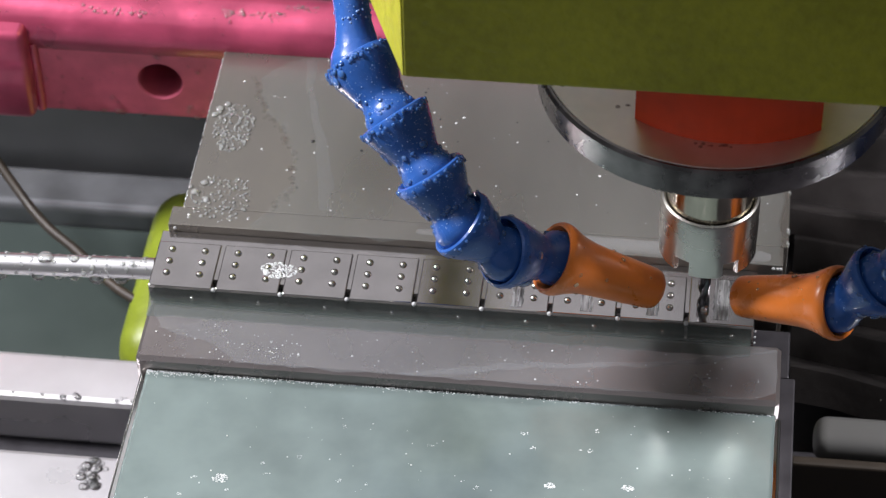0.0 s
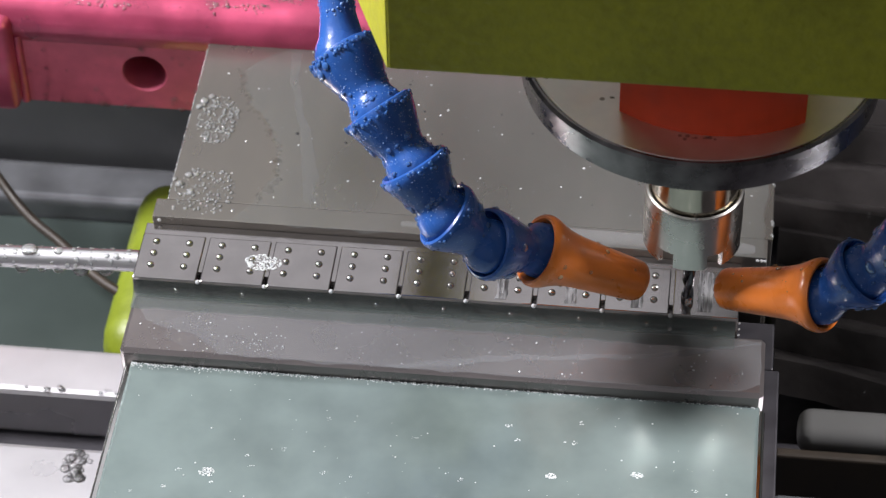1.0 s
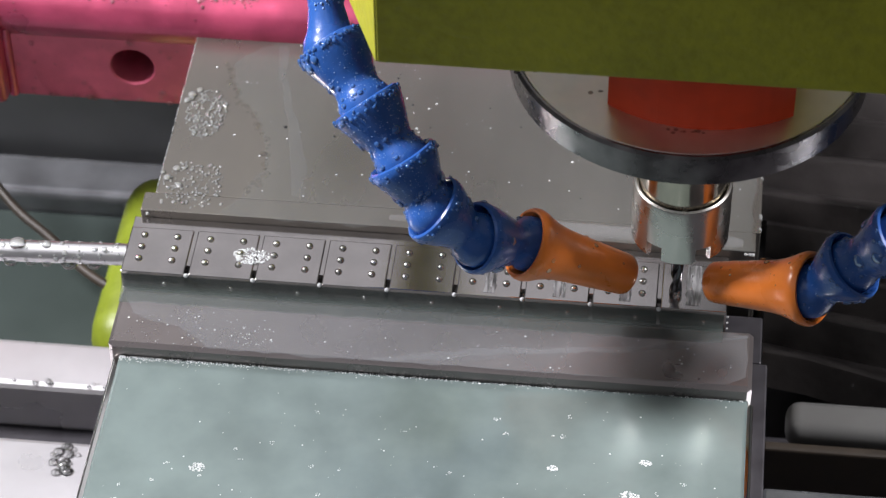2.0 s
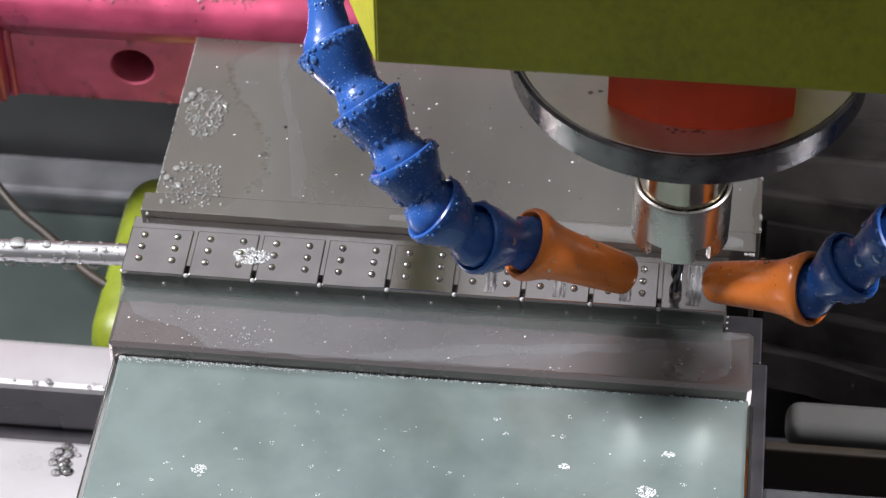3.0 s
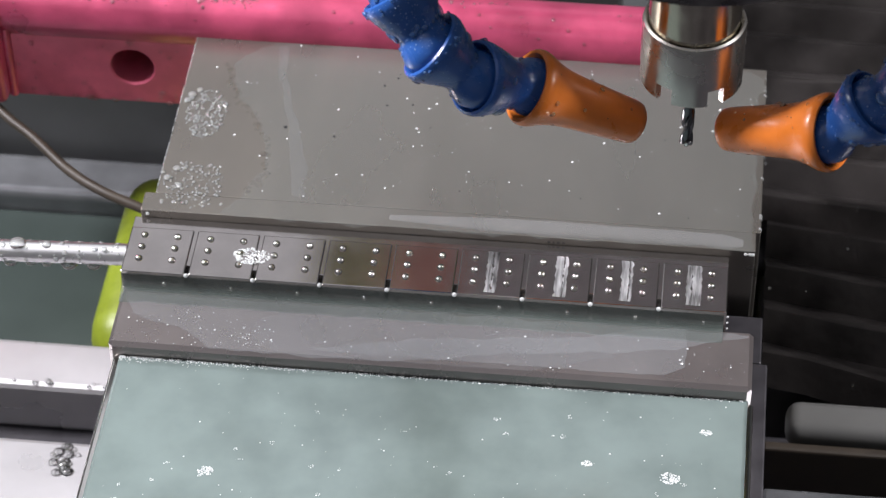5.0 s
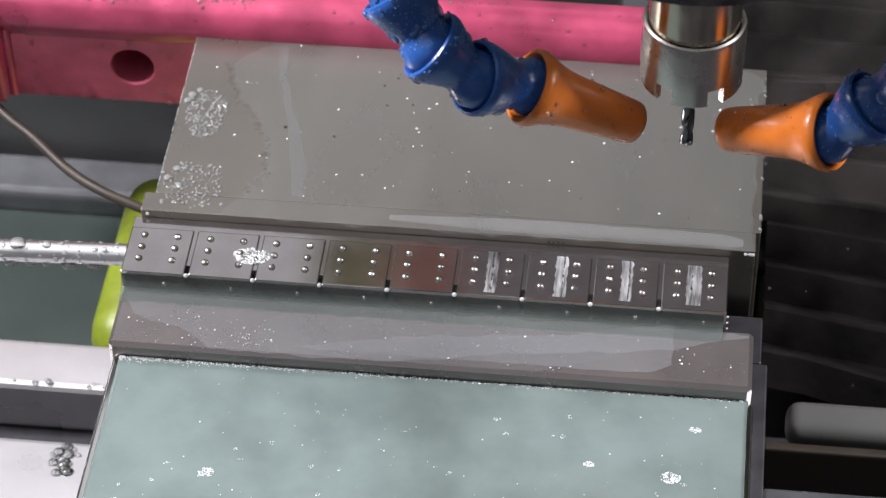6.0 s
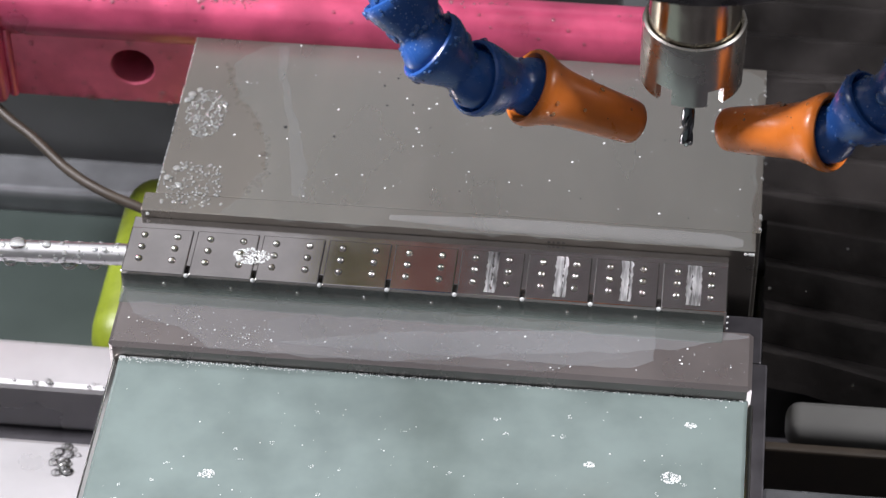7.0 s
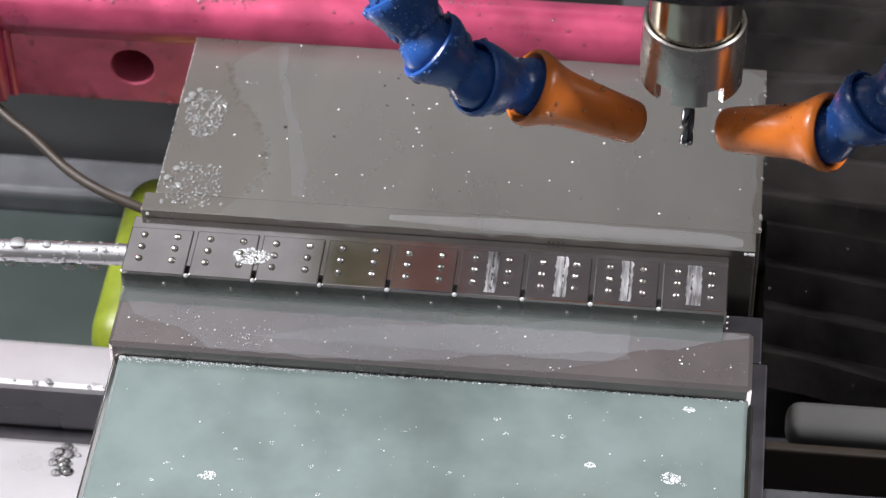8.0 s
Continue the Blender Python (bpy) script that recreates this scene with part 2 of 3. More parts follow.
def part(name, bm, material, parent, label=""):
    """Links a bmesh, in the world's millimetres, as one mesh under a thing or a part."""
    top = parent
    while top.parent:
        top = top.parent
    ob = new(name, mesh_of(name, bm, material, tuple(top["base"]) if "base" in top else (0, 0, 0)))
    ob.parent = parent
    return tagged(ob, label)


def solo(name, bm, material, label, category, kind="", group=""):
    return tagged(new(name, mesh_of(name, bm, material)), label, category, group, kind)


# ---------------------------------------------------------------- setting
solo("ground", box(-700, 800, -800, 1000, -130, -120), TRAY, "dark grey wet machine tray floor", "floor", "structure")
solo("wall_back", box(-700, 800, 1000, 1010, -120, 700), WALL, "grey sheet metal enclosure wall", "wall", "structure")
solo("wall_left", box(-710, -700, -800, 1010, -120, 700), WALL, "grey sheet metal enclosure wall", "wall", "structure")
solo("wall_right", box(800, 810, -800, 1010, -120, 700), WALL, "grey sheet metal enclosure wall", "wall", "structure")
solo("wall_front", box(-710, 810, -810, -800, -120, 700), WALL, "grey sheet metal enclosure wall", "wall", "structure")
solo("ceiling", box(-710, 810, -810, 1010, 700, 710), WALL, "grey sheet metal enclosure roof", "ceiling", "structure")


def machine_table():
    """A slotted aluminium table under the vise."""
    t = thing("machine_table", (40, 0, -120), "silver aluminium slotted machine table under the vise", "machine table")
    # Plain black block that shows in the slots between the rails.
    part("table_core", box(-260, 300, -200, 20, -119.9, -52, 1), BLACK, t, "black core between the rails")
    for y0, y1 in ((8, 19.5), (-20, -4.4), (-46, -30)):
        part("table_rail", box(-260, 109, y0, y1, -52, -40, 1.2), TABLE, t)
    return t


machine_table()


def guide_bar():
    """A pale round-ended bar on the dark table beside the vise."""
    t = thing("guide_bar", (200, 9, -52), "pale grey round-ended plastic bar on the dark table", "guide bar")
    part("bar", box(114.9, 300, 7.6, 15.6, -42.5, -36, 2.6, 4), PALE, t)
    # Holds the bar up; its black stands in for the shaded gap below.
    part("support", box(118, 300, 9, 14.5, -52, -42.4, 0.5), BLACK, t, "black support standing in for the shaded gap")
    return t


guide_bar()


def side_plate():
    t = thing("side_plate", (200, -8, -52), "dull grey metal plate along the dark table", "plate")
    part("plate", box(111, 300, -30, -5.5, -51.9, -37, 0.8), LEDGE, t)
    part("lip", box(111, 300, 4.2, 6.2, -51.9, -38, 0.5), CABLE, t, "brown edge strip")
    return t


side_plate()


def chip_tray():
    t = thing("chip_tray", (-120, 70, -120), "dark grey wet chip tray with a raised ledge behind the table", "tray")
    part("tray_plate", box(-300, -17.2, 20.5, 76, -119.9, -62, 1), TRAYPLATE, t, "greenish grey wet plate")
    part("ledge", box(-300, 80, 76.2, 88, -119.9, -57, 2, 3), LEDGE, t, "grey wet metal ledge")
    part("back_panel", box(-300, 80, 90, 94, -119.9, -5, 1), TRAY, t, "dark grey back panel")
    return t


chip_tray()


def saddle():
    t = thing("machine_saddle", (-5, 45, -120), "lime green painted machine casting behind the table", "machine casting")
    part("casting", box(-15.6, 86, 22, 69, -120, -40, 7, 5), SHADED_GREEN, t)
    return t


saddle()


def way_cover():
    """A black pleated cover beside the vise."""
    t = thing("way_cover", (150, 80, -120), "black pleated rubber way cover, wet with coolant", "way cover")

    def fold(k, z, j):
        lean = -0.2 * max(0.0, 1 - k / 8)
        w = 0.7 * noise.noise(Vector((j * 0.6, round(k * 10), 0)))
        return ((110.5 if k < 4 else 86.5) + j * 8, 26.5 + 11.3 * k + lean * j * 8 + w, z - 0.03 * j * 8 + 0.7 * noise.noise(Vector((j * 0.45, round(k * 10), 5))))
    for k in range(13):
        bm = bmesh.new()
        rows = [[bm.verts.new(fold(k + f, z, j)) for j in range(27)] for f, z in ((0, -46), (0.24, -41.2), (0.3, -40.3), (0.4, -40.4), (1, -46))]
        for a, b in zip(rows, rows[1:]):
            for j in range(26):
                bm.faces.new((a[j], a[j + 1], b[j + 1], b[j]))
        bmesh.ops.solidify(bm, geom=list(bm.faces), thickness=0.8)
        part("pleat", tidy(bm, 40), RUBBER, t)
    part("cover_base", box(110.5, 300, 24, 72, -120, -62, 1), BLACK, t)
    part("cover_base", box(86.5, 300, 72.2, 180, -120, -62, 1), BLACK, t)
    return t


way_cover()


# ---------------------------------------------------------------- vise
def vise():
    t = thing("machine_vise", (54, 10, -52), "grey ground steel milling vise, wet with coolant", "vise")
    part("fixed_jaw", box(2.95, 107.5, 18.04, 60.6, -40, 1.4, 0.15), STEEL_JAW, t)
    part("jaw_plate", box(1.0, 106.7, 13.5, 18.02, -25, 1.39, 0.15), STEEL_PLATE, t)
    part("moving_jaw", box(0, 107.2, -13.4, -0.05, -30, -3.9, 0.7, 1), STEEL_FRONT, t)
    part("slide", box(0.7, 107.7, -70, -13.45, -30, -7.0, 0.6, 3), POLISH, t)
    part("base", box(4, 110.0, -80, 0.2, -40, -12, 0.3), BLACK, t, "black vise base")
    part("base_block", box(30, 108.95, 0.25, 11.16, -40, -12, 0.3), BLACK, t, "black inner block")
    part("base_rear", box(4, 107.2, 11.2, 62, -40.2, -25.1, 0.5), BLACK, t, "black rear of the base")
    for x, w in ((71.4, 0.5), (72.3, 0.35), (73.0, 0.55), (73.9, 0.5)):
        part("engraved_mark", box(x, x + w, 13.485, 13.51, 0.05, 0.55), RIM, t, "small dark engraved mark")
    return t


vise()


def sheet_of(outline, z0, thick, wobble, seed, lip=0.25):
    """A thin puddle with an uneven rim over a closed outline of (x, y)."""
    ring = []
    m = len(outline)
    for i in range(m):
        a, b = Vector(outline[i]), Vector(outline[(i + 1) % m])
        k = max(1, int((b - a).length / 1.2))
        for j in range(k):
            p = a.lerp(b, j / k)
            w = noise.noise_vector(Vector((p.x * 0.25, p.y * 0.25, seed))) * wobble + noise.noise_vector(Vector((p.x * 0.9, p.y * 0.9, seed))) * wobble * 0.35
            ring.append(Vector((p.x + w.x, p.y + w.y)))
    bm = bmesh.new()
    thick += 0.05
    n = len(ring)
    thin = thick < 0.1
    lo = [] if thin else [bm.verts.new((p.x, p.y, z0)) for p in ring]
    mid, top = [], []
    for i, p in enumerate(ring):
        d = (ring[(i + 1) % n] - ring[i - 1]).normalized()
        q = p + Vector((-d.y, d.x)) * lip
        if not thin:
            mid.append(bm.verts.new(((p.x * 2 + q.x) / 3, (p.y * 2 + q.y) / 3, z0 + thick * 0.75)))
        top.append(bm.verts.new((q.x, q.y, z0 + thick)))
    for a, b in () if thin else ((lo, mid), (mid, top)):
        for i in range(n):
            bm.faces.new((a[i], a[(i + 1) % n], b[(i + 1) % n], b[i]))
    f = bm.faces.new(top)
    flat = bmesh.ops.triangulate(bm, faces=[f])["faces"]
    tidy(bm, 60)
    for f in flat:
        f.smooth = False
        for e in f.edges:
            e.smooth = False
    return bm


def coolant():
    pool = sheet_of([(1.7, -69), (106.8, -69), (106.8, -13.2), (1.7, -13.2)], -7.2, 0.6, 0.08, 3, 0.7)
    solo("coolant_pool", pool, COOLANT, "milky pale green coolant lying on the vise slide", "coolant", "stuff")
    # the fillet of coolant held in the corner below the bar
    bm = bmesh.new()
    rows = []
    for i in range(103):
        w = 1 + 0.12 * noise.noise(Vector((i * 0.3, 0, 0)))
        rows.append([bm.verts.new((min(i, 102.3), -y * w, z)) for y, z in ((0.02, -0.7), (0.16, -1.9), (0.7, -3.0), (1.8, -3.55), (3.4, -3.84), (3.6, -3.94), (0.0, -3.95))])
    for a, b in zip(rows, rows[1:]):
        for k in range(7):
            bm.faces.new((a[k], a[(k + 1) % 7], b[(k + 1) % 7], b[k]))
    bm.faces.new(rows[0])
    bm.faces.new(rows[-1][::-1])
    solo("coolant_fillet", tidy(bm, 60), FILLET, "thin greenish coolant held along the foot of the bar", "coolant", "stuff")
    solo("coolant_film", sheet_of([(17, -13.0), (13, -9.5), (3, -6), (1.0, -1.4), (106.6, -1.2), (106.6, -1.8), (90, -6.5), (66, -9.5), (48, -13.0), (30, -13.1)], -3.9, 0.03, 0.7, 5, 0.08),
         FILM, "wet coolant film on the front jaw", "coolant", "stuff")
    on_rear_jaw(solo("coolant_film", sheet_of([(18, 57.5), (10, 51), (13, 42), (19, 34), (21, 24), (15, 11.2), (106.0, 11.2), (106.7, 57.5)], 3.6, 0.03, 1.2, 9, 0.08),
         THIN, "wet coolant film on the rear jaw", "coolant", "stuff"))
    on_rear_jaw(solo("coolant_run", sheet_of([(18.6, 56), (20.5, 56.5), (20.6, 50), (22.6, 42), (25.6, 33), (28.2, 24), (29, 17), (26.6, 17), (24.4, 30), (21.2, 42), (19.4, 50)], 3.66, 0.03, 0.7, 21, 0.08),
         MILK, "pale run of coolant down the rear jaw", "coolant", "stuff"))
    edge = [(10, 51), (13, 42), (19, 34), (21, 24), (18, 16.6)]
    path = [Vector((*p, 0)) + noise.noise_vector(Vector((p[0] * 0.3, p[1] * 0.3, 3))) * 1.2 for p in (q.to_2d() for q in curve_points([(*e, 0) for e in edge], 14))]
    stain = []
    for p in path:
        for _ in range(1):
            stain.append((p.x + rng.gauss(0, 0.3), p.y + rng.gauss(0, 0.3), 3.6, rng.uniform(0.3, 0.8), 0.05, (0, 0, 1)))
    on_rear_jaw(solo("stain_line", blobs(stain, 8, 2), STAIN, "brown drying stain line on the rear jaw", "stain", "stuff"))
    bm = bmesh.new()
    rows = []
    for i in range(61):
        f = i / 60
        x = 44 + 60.6 * f
        w = (1.75 + 0.25 * noise.noise(Vector((x * 0.2, 0, 4)))) * min(1, (1 - f) * 14 + 0.25) ** 0.5 * min(1, 0.35 + f * 2)
        h = 0.9 * min(1, 0.15 + f * 1.6) * min(1, (1 - f) * 10 + 0.1)
        yc = 13.6 - 0.5 * f
        rows.append([bm.verts.new((x, yc + w * math.cos(a), 3.62 + h * math.sin(a))) for a in [math.pi * k / 12 for k in range(13)]])
    for a, b in zip(rows, rows[1:]):
        for k in range(12):
            bm.faces.new((a[k], a[k + 1], b[k + 1], b[k]))
    bm.faces.new(rows[0])
    bm.faces.new(rows[-1][::-1])
    bead = tidy(bm, 60)
    on_rear_jaw(solo("coolant_bead", bead, BEAD, "long bead of coolant lying on the jaw plate", "coolant", "stuff"))


coolant()


# ---------------------------------------------------------------- work
PITCH = 11.41
STREAKS = (((4.7, 5.6), (5.75, 6.6)), ((4.9, 6.2), (6.3, 6.9)), ((4.6, 5.9), (6.05, 6.5)), ((4.2, 5.0), (5.1, 6.7)))


def ragged_strip(x0, x1, y0, y1, z, seed):
    """A thin cut mark with torn edges and ridges along its length."""
    bm = bmesh.new()
    n, m = 44, 9
    rows = []
    for i in range(n + 1):
        y = y0 + (y1 - y0) * i / n
        a = x0 + 0.28 * noise.noise(Vector((seed, y * 1.3, 0))) + 0.12 * noise.noise(Vector((seed, y * 5, 2)))
        b = x1 + 0.28 * noise.noise(Vector((seed, y * 1.3, 7))) + 0.12 * noise.noise(Vector((seed, y * 5, 9)))
        rows.append([bm.verts.new((a + (b - a) * k / m, y, z if k in (0, m) else z + 0.05 * noise.noise(Vector((seed + k * 0.9, y * 0.5, 4))) + 0.03)) for k in range(m + 1)])
    for p, q in zip(rows, rows[1:]):
        for k in range(m):
            bm.faces.new((p[k], p[k + 1], q[k + 1], q[k]))
    return tidy(bm)


def workpiece():
    t = thing("dotted_workpiece", (51, 5, -9), "grey steel bar milled into nine cells with raised round dots", "workpiece")
    edges = [0.0] + [-0.2 + PITCH * k for k in range(1, 9)] + [102.4]
    part("bar", box(0, 102.4, 2.4, 13.46, -9, -0.25, 0.1), WORK, t)
    part("foot", box(0, 102.4, 0, 2.4, -9, -4.0), WORK, t)
    dome = mesh_of("dot", lathe([(0.64, -0.05), (0.62, 0.1), (0.53, 0.3), (0.38, 0.44), (0.18, 0.52), (0, 0.54)], 20), DOT)
    for k in range(9):
        x0 = edges[k] + (0.33 if k else 0)
        x1 = edges[k + 1] - (0.33 if k < 8 else 0)
        cell = part("cell", box(x0, x1, 0, 10.7, -4.0, 0, 0.2), WORK, t)
        for dx in (2.6, 8.3):
            for y in (3.12, 5.95, 8.79):
                dot = new("dot", dome)
                dot.location = ((PITCH * k + dx - 51) * MM, (y - 5) * MM, 9 * MM)
                dot.parent = cell
        if k >= 5:
            for a, b in STREAKS[k - 5]:
                part("milled_streak", ragged_strip(PITCH * k + a, PITCH * k + b, 0.25 + 0.1 * k, 10.5, 0.012, k + a), BRIGHT, cell, "bright milled streak")
        # Polished bead added on each cell's front for the glint seen low there.
        bead = lathe([(0.5, -0.2), (0.48, 0.1), (0.3, 0.38), (0, 0.48)], 12, Matrix.Translation((PITCH * k + 7.4, 0, -2.6)) @ pose(0, 0, 0, 90, 0, 0))
        part("glint_bead", bead, POLISH, cell, "small polished bead added for a glint")
    return t


workpiece()


def stop_rod():
    t = thing("stop_rod", (-60, 3, -4), "bright steel stop rod beaded with coolant, touching the bar", "rod")
    part("shaft", lathe([(0, 0), (1.9, 0), (1.9, 130), (0, 130)], 32, along((-0.2, 6.1, -2.4), (-130, 0.2, -2.4))), ROD, t)
    return t


stop_rod()


def bored_plate(x0, x1, y0, y1, z0, z1, cx, cz, r, n=40):
    """An upright plate with a round hole bored through it from front to back."""
    bm = bmesh.new()

    def outer(a):
        dx, dz = math.cos(a), math.sin(a)
        k = min(((x1 if dx > 0 else x0) - cx) / dx if abs(dx) > 1e-6 else 1e9, ((z1 if dz > 0 else z0) - cz) / dz if abs(dz) > 1e-6 else 1e9)
        return cx + dx * k, cz + dz * k
    angles = sorted([2 * math.pi * i / n for i in range(n)] + [math.atan2(z - cz, x - cx) % (2 * math.pi) for x in (x0, x1) for z in (z0, z1)])
    loops = []
    for y, grow in ((y0, 1.06), (y0 + 0.25, 1.0), (y1, 1.0)):
        loops.append([bm.verts.new((cx + r * grow * math.cos(a), y, cz + r * grow * math.sin(a))) for a in angles])
    rims = [[bm.verts.new((outer(a)[0], y, outer(a)[1])) for a in angles] for y in (y0, y1)]
    m = len(angles)
    for a, b in ((rims[0], loops[0]), (loops[0], loops[1]), (loops[1], loops[2]), (loops[2], rims[1]), (rims[1], rims[0])):
        for i in range(m):
            bm.faces.new((a[i], a[(i + 1) % m], b[(i + 1) % m], b[i]))
    return tidy(bm, 40)


def red_clamp():
    t = thing("red_clamp_bar", (25, 64, -14), "magenta anodised aluminium bar with a round hole, wet", "clamp bar")
    part("bar_face", bored_plate(-33.5, 96, 58.6, 70, -14, 2.6, -9.7, -5.6, 4.1), MAROON, t, "dull dark red face with a bored hole")
    part("bar_top", lathe([(0, 0), (5.6, 0), (6.2, 0.6), (6.2, 149.4), (5.6, 150), (0, 150)], 48, along((-54, 63.8, 4.2), (96, 63.8, 4.2))), RED, t)
    column = box(-54, -33.6, 54.6, 70, -14, 7, 1.6, 3)
    part("column", column, RED, t)
    # Black disc closing the bore, put in for the shade inside it.
    part("bore_shade", lathe([(0, 0), (4.3, 0), (4.3, 0.6), (0, 0.6)], 32, along((-9.7, 69.2, -5.6), (-9.7, 71, -5.6))), BLACK, t)
    part("fillet", tube([(-33.2, 58.4, -13.8), (-33.2, 58.4, 2.4)], 0.9), RED, t)
    t.location = Vector((24.4, 64, -14)) * MM + REAR
    return t


red_clamp()


# ---------------------------------------------------------------- spindle head
AX, AY = 93.7, 3.8


def arc_block(r0, r1, z0, z1, a0, a1, m, n=6):
    """A curved block between two radii, two heights and two angles."""
    bm = bmesh.new()
    rows = []
    for i in range(n + 1):
        a = radians(a0 + (a1 - a0) * i / n)
        rows.append([bm.verts.new((r * math.cos(a), r * math.sin(a), z)) for r, z in ((r0, z0), (r1 - 0.35, z0), (r1, z0 + 0.4), (r1, z1), (r0, z1))])
    for a, b in zip(rows, rows[1:]):
        for k in range(5):
            bm.faces.new((a[k], a[(k + 1) % 5], b[(k + 1) % 5], b[k]))
    bm.faces.new(rows[0])
    bm.faces.new(rows[-1][::-1])
    bm.transform(m)
    return tidy(bm, 30)


def fluted_mill(r, z0, z1, turns, m, n=36, steps=40):
    """A twisted cutter of two flutes with a notched tip."""
    bm = bmesh.new()
    rows = []
    for s in range(steps + 1):
        f = s / steps
        z = z0 + (z1 - z0) * f
        ring = []
        for i in range(n):
            a = 2 * math.pi * i / n
            w = a + 2 * math.pi * turns * f
            c = abs(math.cos(a))
            k = r * (0.5 + 0.5 * min(1, 1.35 * c ** 1.3))
            dz = 0.35 * (1 - c) if s == 0 else 0
            ring.append(bm.verts.new((k * math.cos(w), k * math.sin(w), z + dz)))
        rows.append(ring)
    for a, b in zip(rows, rows[1:]):
        for i in range(n):
            bm.faces.new((a[i], a[(i + 1) % n], b[(i + 1) % n], b[i]))
    bm.faces.new(rows[0][::-1])
    bm.faces.new(rows[-1])
    bm.transform(m)
    return tidy(bm, 50)


def spindle_head():
    t = thing("spindle_head", (AX, AY, 60), "green painted spindle head with steel flange and collet nut", "spindle")
    at_axis = Matrix.Translation((AX, AY, 0))
    part("front_cover", prism([(48.0, -20), (142, -20), (142, -18), (48.9, -18)], 67.25, 200, 0.4), GREEN, t, "lime green front cover in shade")
    part("side_cover", prism([(48.0, -20), (48.9, -17.9), (40.0, 5.5), (39, 160), (36, 160), (37.5, 5)], 67.25, 200, 0.2), GREEN, t, "bright lime green side cover")
    part("side_cover", box(139, 142, -17.9, 160, 67.25, 200, 0.2), GREEN, t)
    # Three unseen plates, added so the bar's cells mirror grey, coral and lime.
    part("grey_reflection_plate", box(46.6, 139, 84, 126, 68.2, 73, 0.3), REFLECT_GREY, t, "pale grey plate added unseen for its reflection in the cells")
    part("coral_reflection_plate", box(30.4, 46.4, 92, 121, 65.9, 67.9, 0.2), REFLECT_CORAL, t, "coral plate added unseen for the red reflection in a cell")
    part("lime_reflection_plate", box(14, 29.9, 90, 119, 66.5, 68.5, 0.2), REFLECT_LIME, t, "lime plate added unseen for the yellow reflection in a cell")
    part("flange", lathe([(0, 50.6), (26.2, 50.6), (27.0, 51.4), (27.3, 55.7), (26.9, 56.2), (26.1, 56.25), (15, 56.25), (0, 56.25)], 128, Matrix.Translation((AX - 0.5, AY, 0))), FLANGE, t, "bright turned steel flange")
    part("flange_rim", lathe([(26.9, 50.5), (27.6, 50.8), (27.9, 55.7), (27.5, 56.25), (27.1, 56.25)], 128, Matrix.Translation((AX - 0.5, AY, 0)), True), RIM, t, "dull dark steel rim")
    arc = [(AX + 1.7 + 24 * math.sin(radians(a)), 6.3 - 24 * math.cos(radians(a))) for a in range(-35, 36, 5)]
    part("sleeve", prism([(arc[-1][0], 20), (arc[0][0], 20)] + arc, 56.26, 190), SLEEVE, t, "orange red curved sleeve block")
    grime = [(AX - 14.5 + k * 0.9 + rng.uniform(-0.4, 0.4), AY - 15 + rng.uniform(-0.8, 0.8), 56.25, rng.uniform(0.25, 0.6), 0.03, (0, 0, 1)) for k in range(4)]
    grime += [(AX - 3 + k * 0.7 + rng.uniform(-0.3, 0.3), AY - 22.2 + rng.uniform(-0.5, 0.5), 56.25, rng.uniform(0.15, 0.45), 0.03, (0, 0, 1)) for k in range(9)]
    grime += [(AX - 26 + rng.uniform(-0.5, 1.5), AY - 6 - k + rng.uniform(-0.5, 0.5), 56.25, rng.uniform(0.2, 0.6), 0.05, (0, 0, 1)) for k in range(6)]
    tagged(part("grime", blobs(grime, 9, 2), GRIME, t, "dark grime on the flange"), kind="stuff")
    prof = [(0, 20)] + [(7.08 if i % 2 else 7.0, 20 + i * 0.3) for i in range(54)] + [(7.05, 36.4), (7.05, 50.9), (0, 50.9)]
    part("shaft", lathe(prof, 48, at_axis), BORE, t, "threaded steel spindle nose")
    nut = part("collet_nut", lathe([(7.12, 17.6), (8.0, 17.6), (8.0, 25.2), (7.85, 25.8), (7.5, 26.0), (7.2, 25.8)], 96, at_axis, True), NUT, t, "polished collet nut")
    for k in range(6):
        part("nut_tooth", arc_block(6.9, 8.0, 14.3, 17.6, k * 60 - 110, k * 60 - 70, at_axis, 10), NUT, nut)
    part("nut_face", lathe([(2.9, 15.7), (5.4, 15.4), (6.88, 16.9), (6.88, 17.55), (6.5, 18.5), (2.9, 18.5)], 64, at_axis, True), NUT, nut)
    part("collet", lathe([(0, 13.6), (2.4, 13.6), (2.75, 14.0), (2.85, 18), (2.85, 20.5), (0, 20.5)], 48, at_axis), NUT, t, "steel collet end")
    mill = part("end_mill", fluted_mill(1.05, 0.3, 13.8, 1.3, at_axis), CARBIDE, t, "dark fluted end mill")
    part("wet_bead", blobs([(AX - 0.7, AY - 0.8, 1.2, 0.45, 0.9, (-0.5, -1, 0)), (AX + 0.6, AY - 0.8, 0.8, 0.4, 0.9, (0.5, -1, 0)), (AX, AY - 0.9, 0.5, 0.35, 0.9, (0, -1, 0))], 10, 5), CLEAR, mill)
    return t


HEAD = spindle_head()


def edge_drips(t):
    """Coolant drips hanging along the lower edge of the front cover."""
    r = random.Random(12)
    drips = [(r.uniform(49, 141), -19.3 + r.uniform(-0.4, 0.6), 67.35, 0.12 + 0.5 * r.random() ** 2, 0.8, (0, -0.4, -1)) for _ in range(46)]
    tagged(part("edge_drips", blobs(drips, 9, 4), GREENDROP, t, "coolant drips along the lower edge"), kind="stuff")


edge_drips(HEAD)


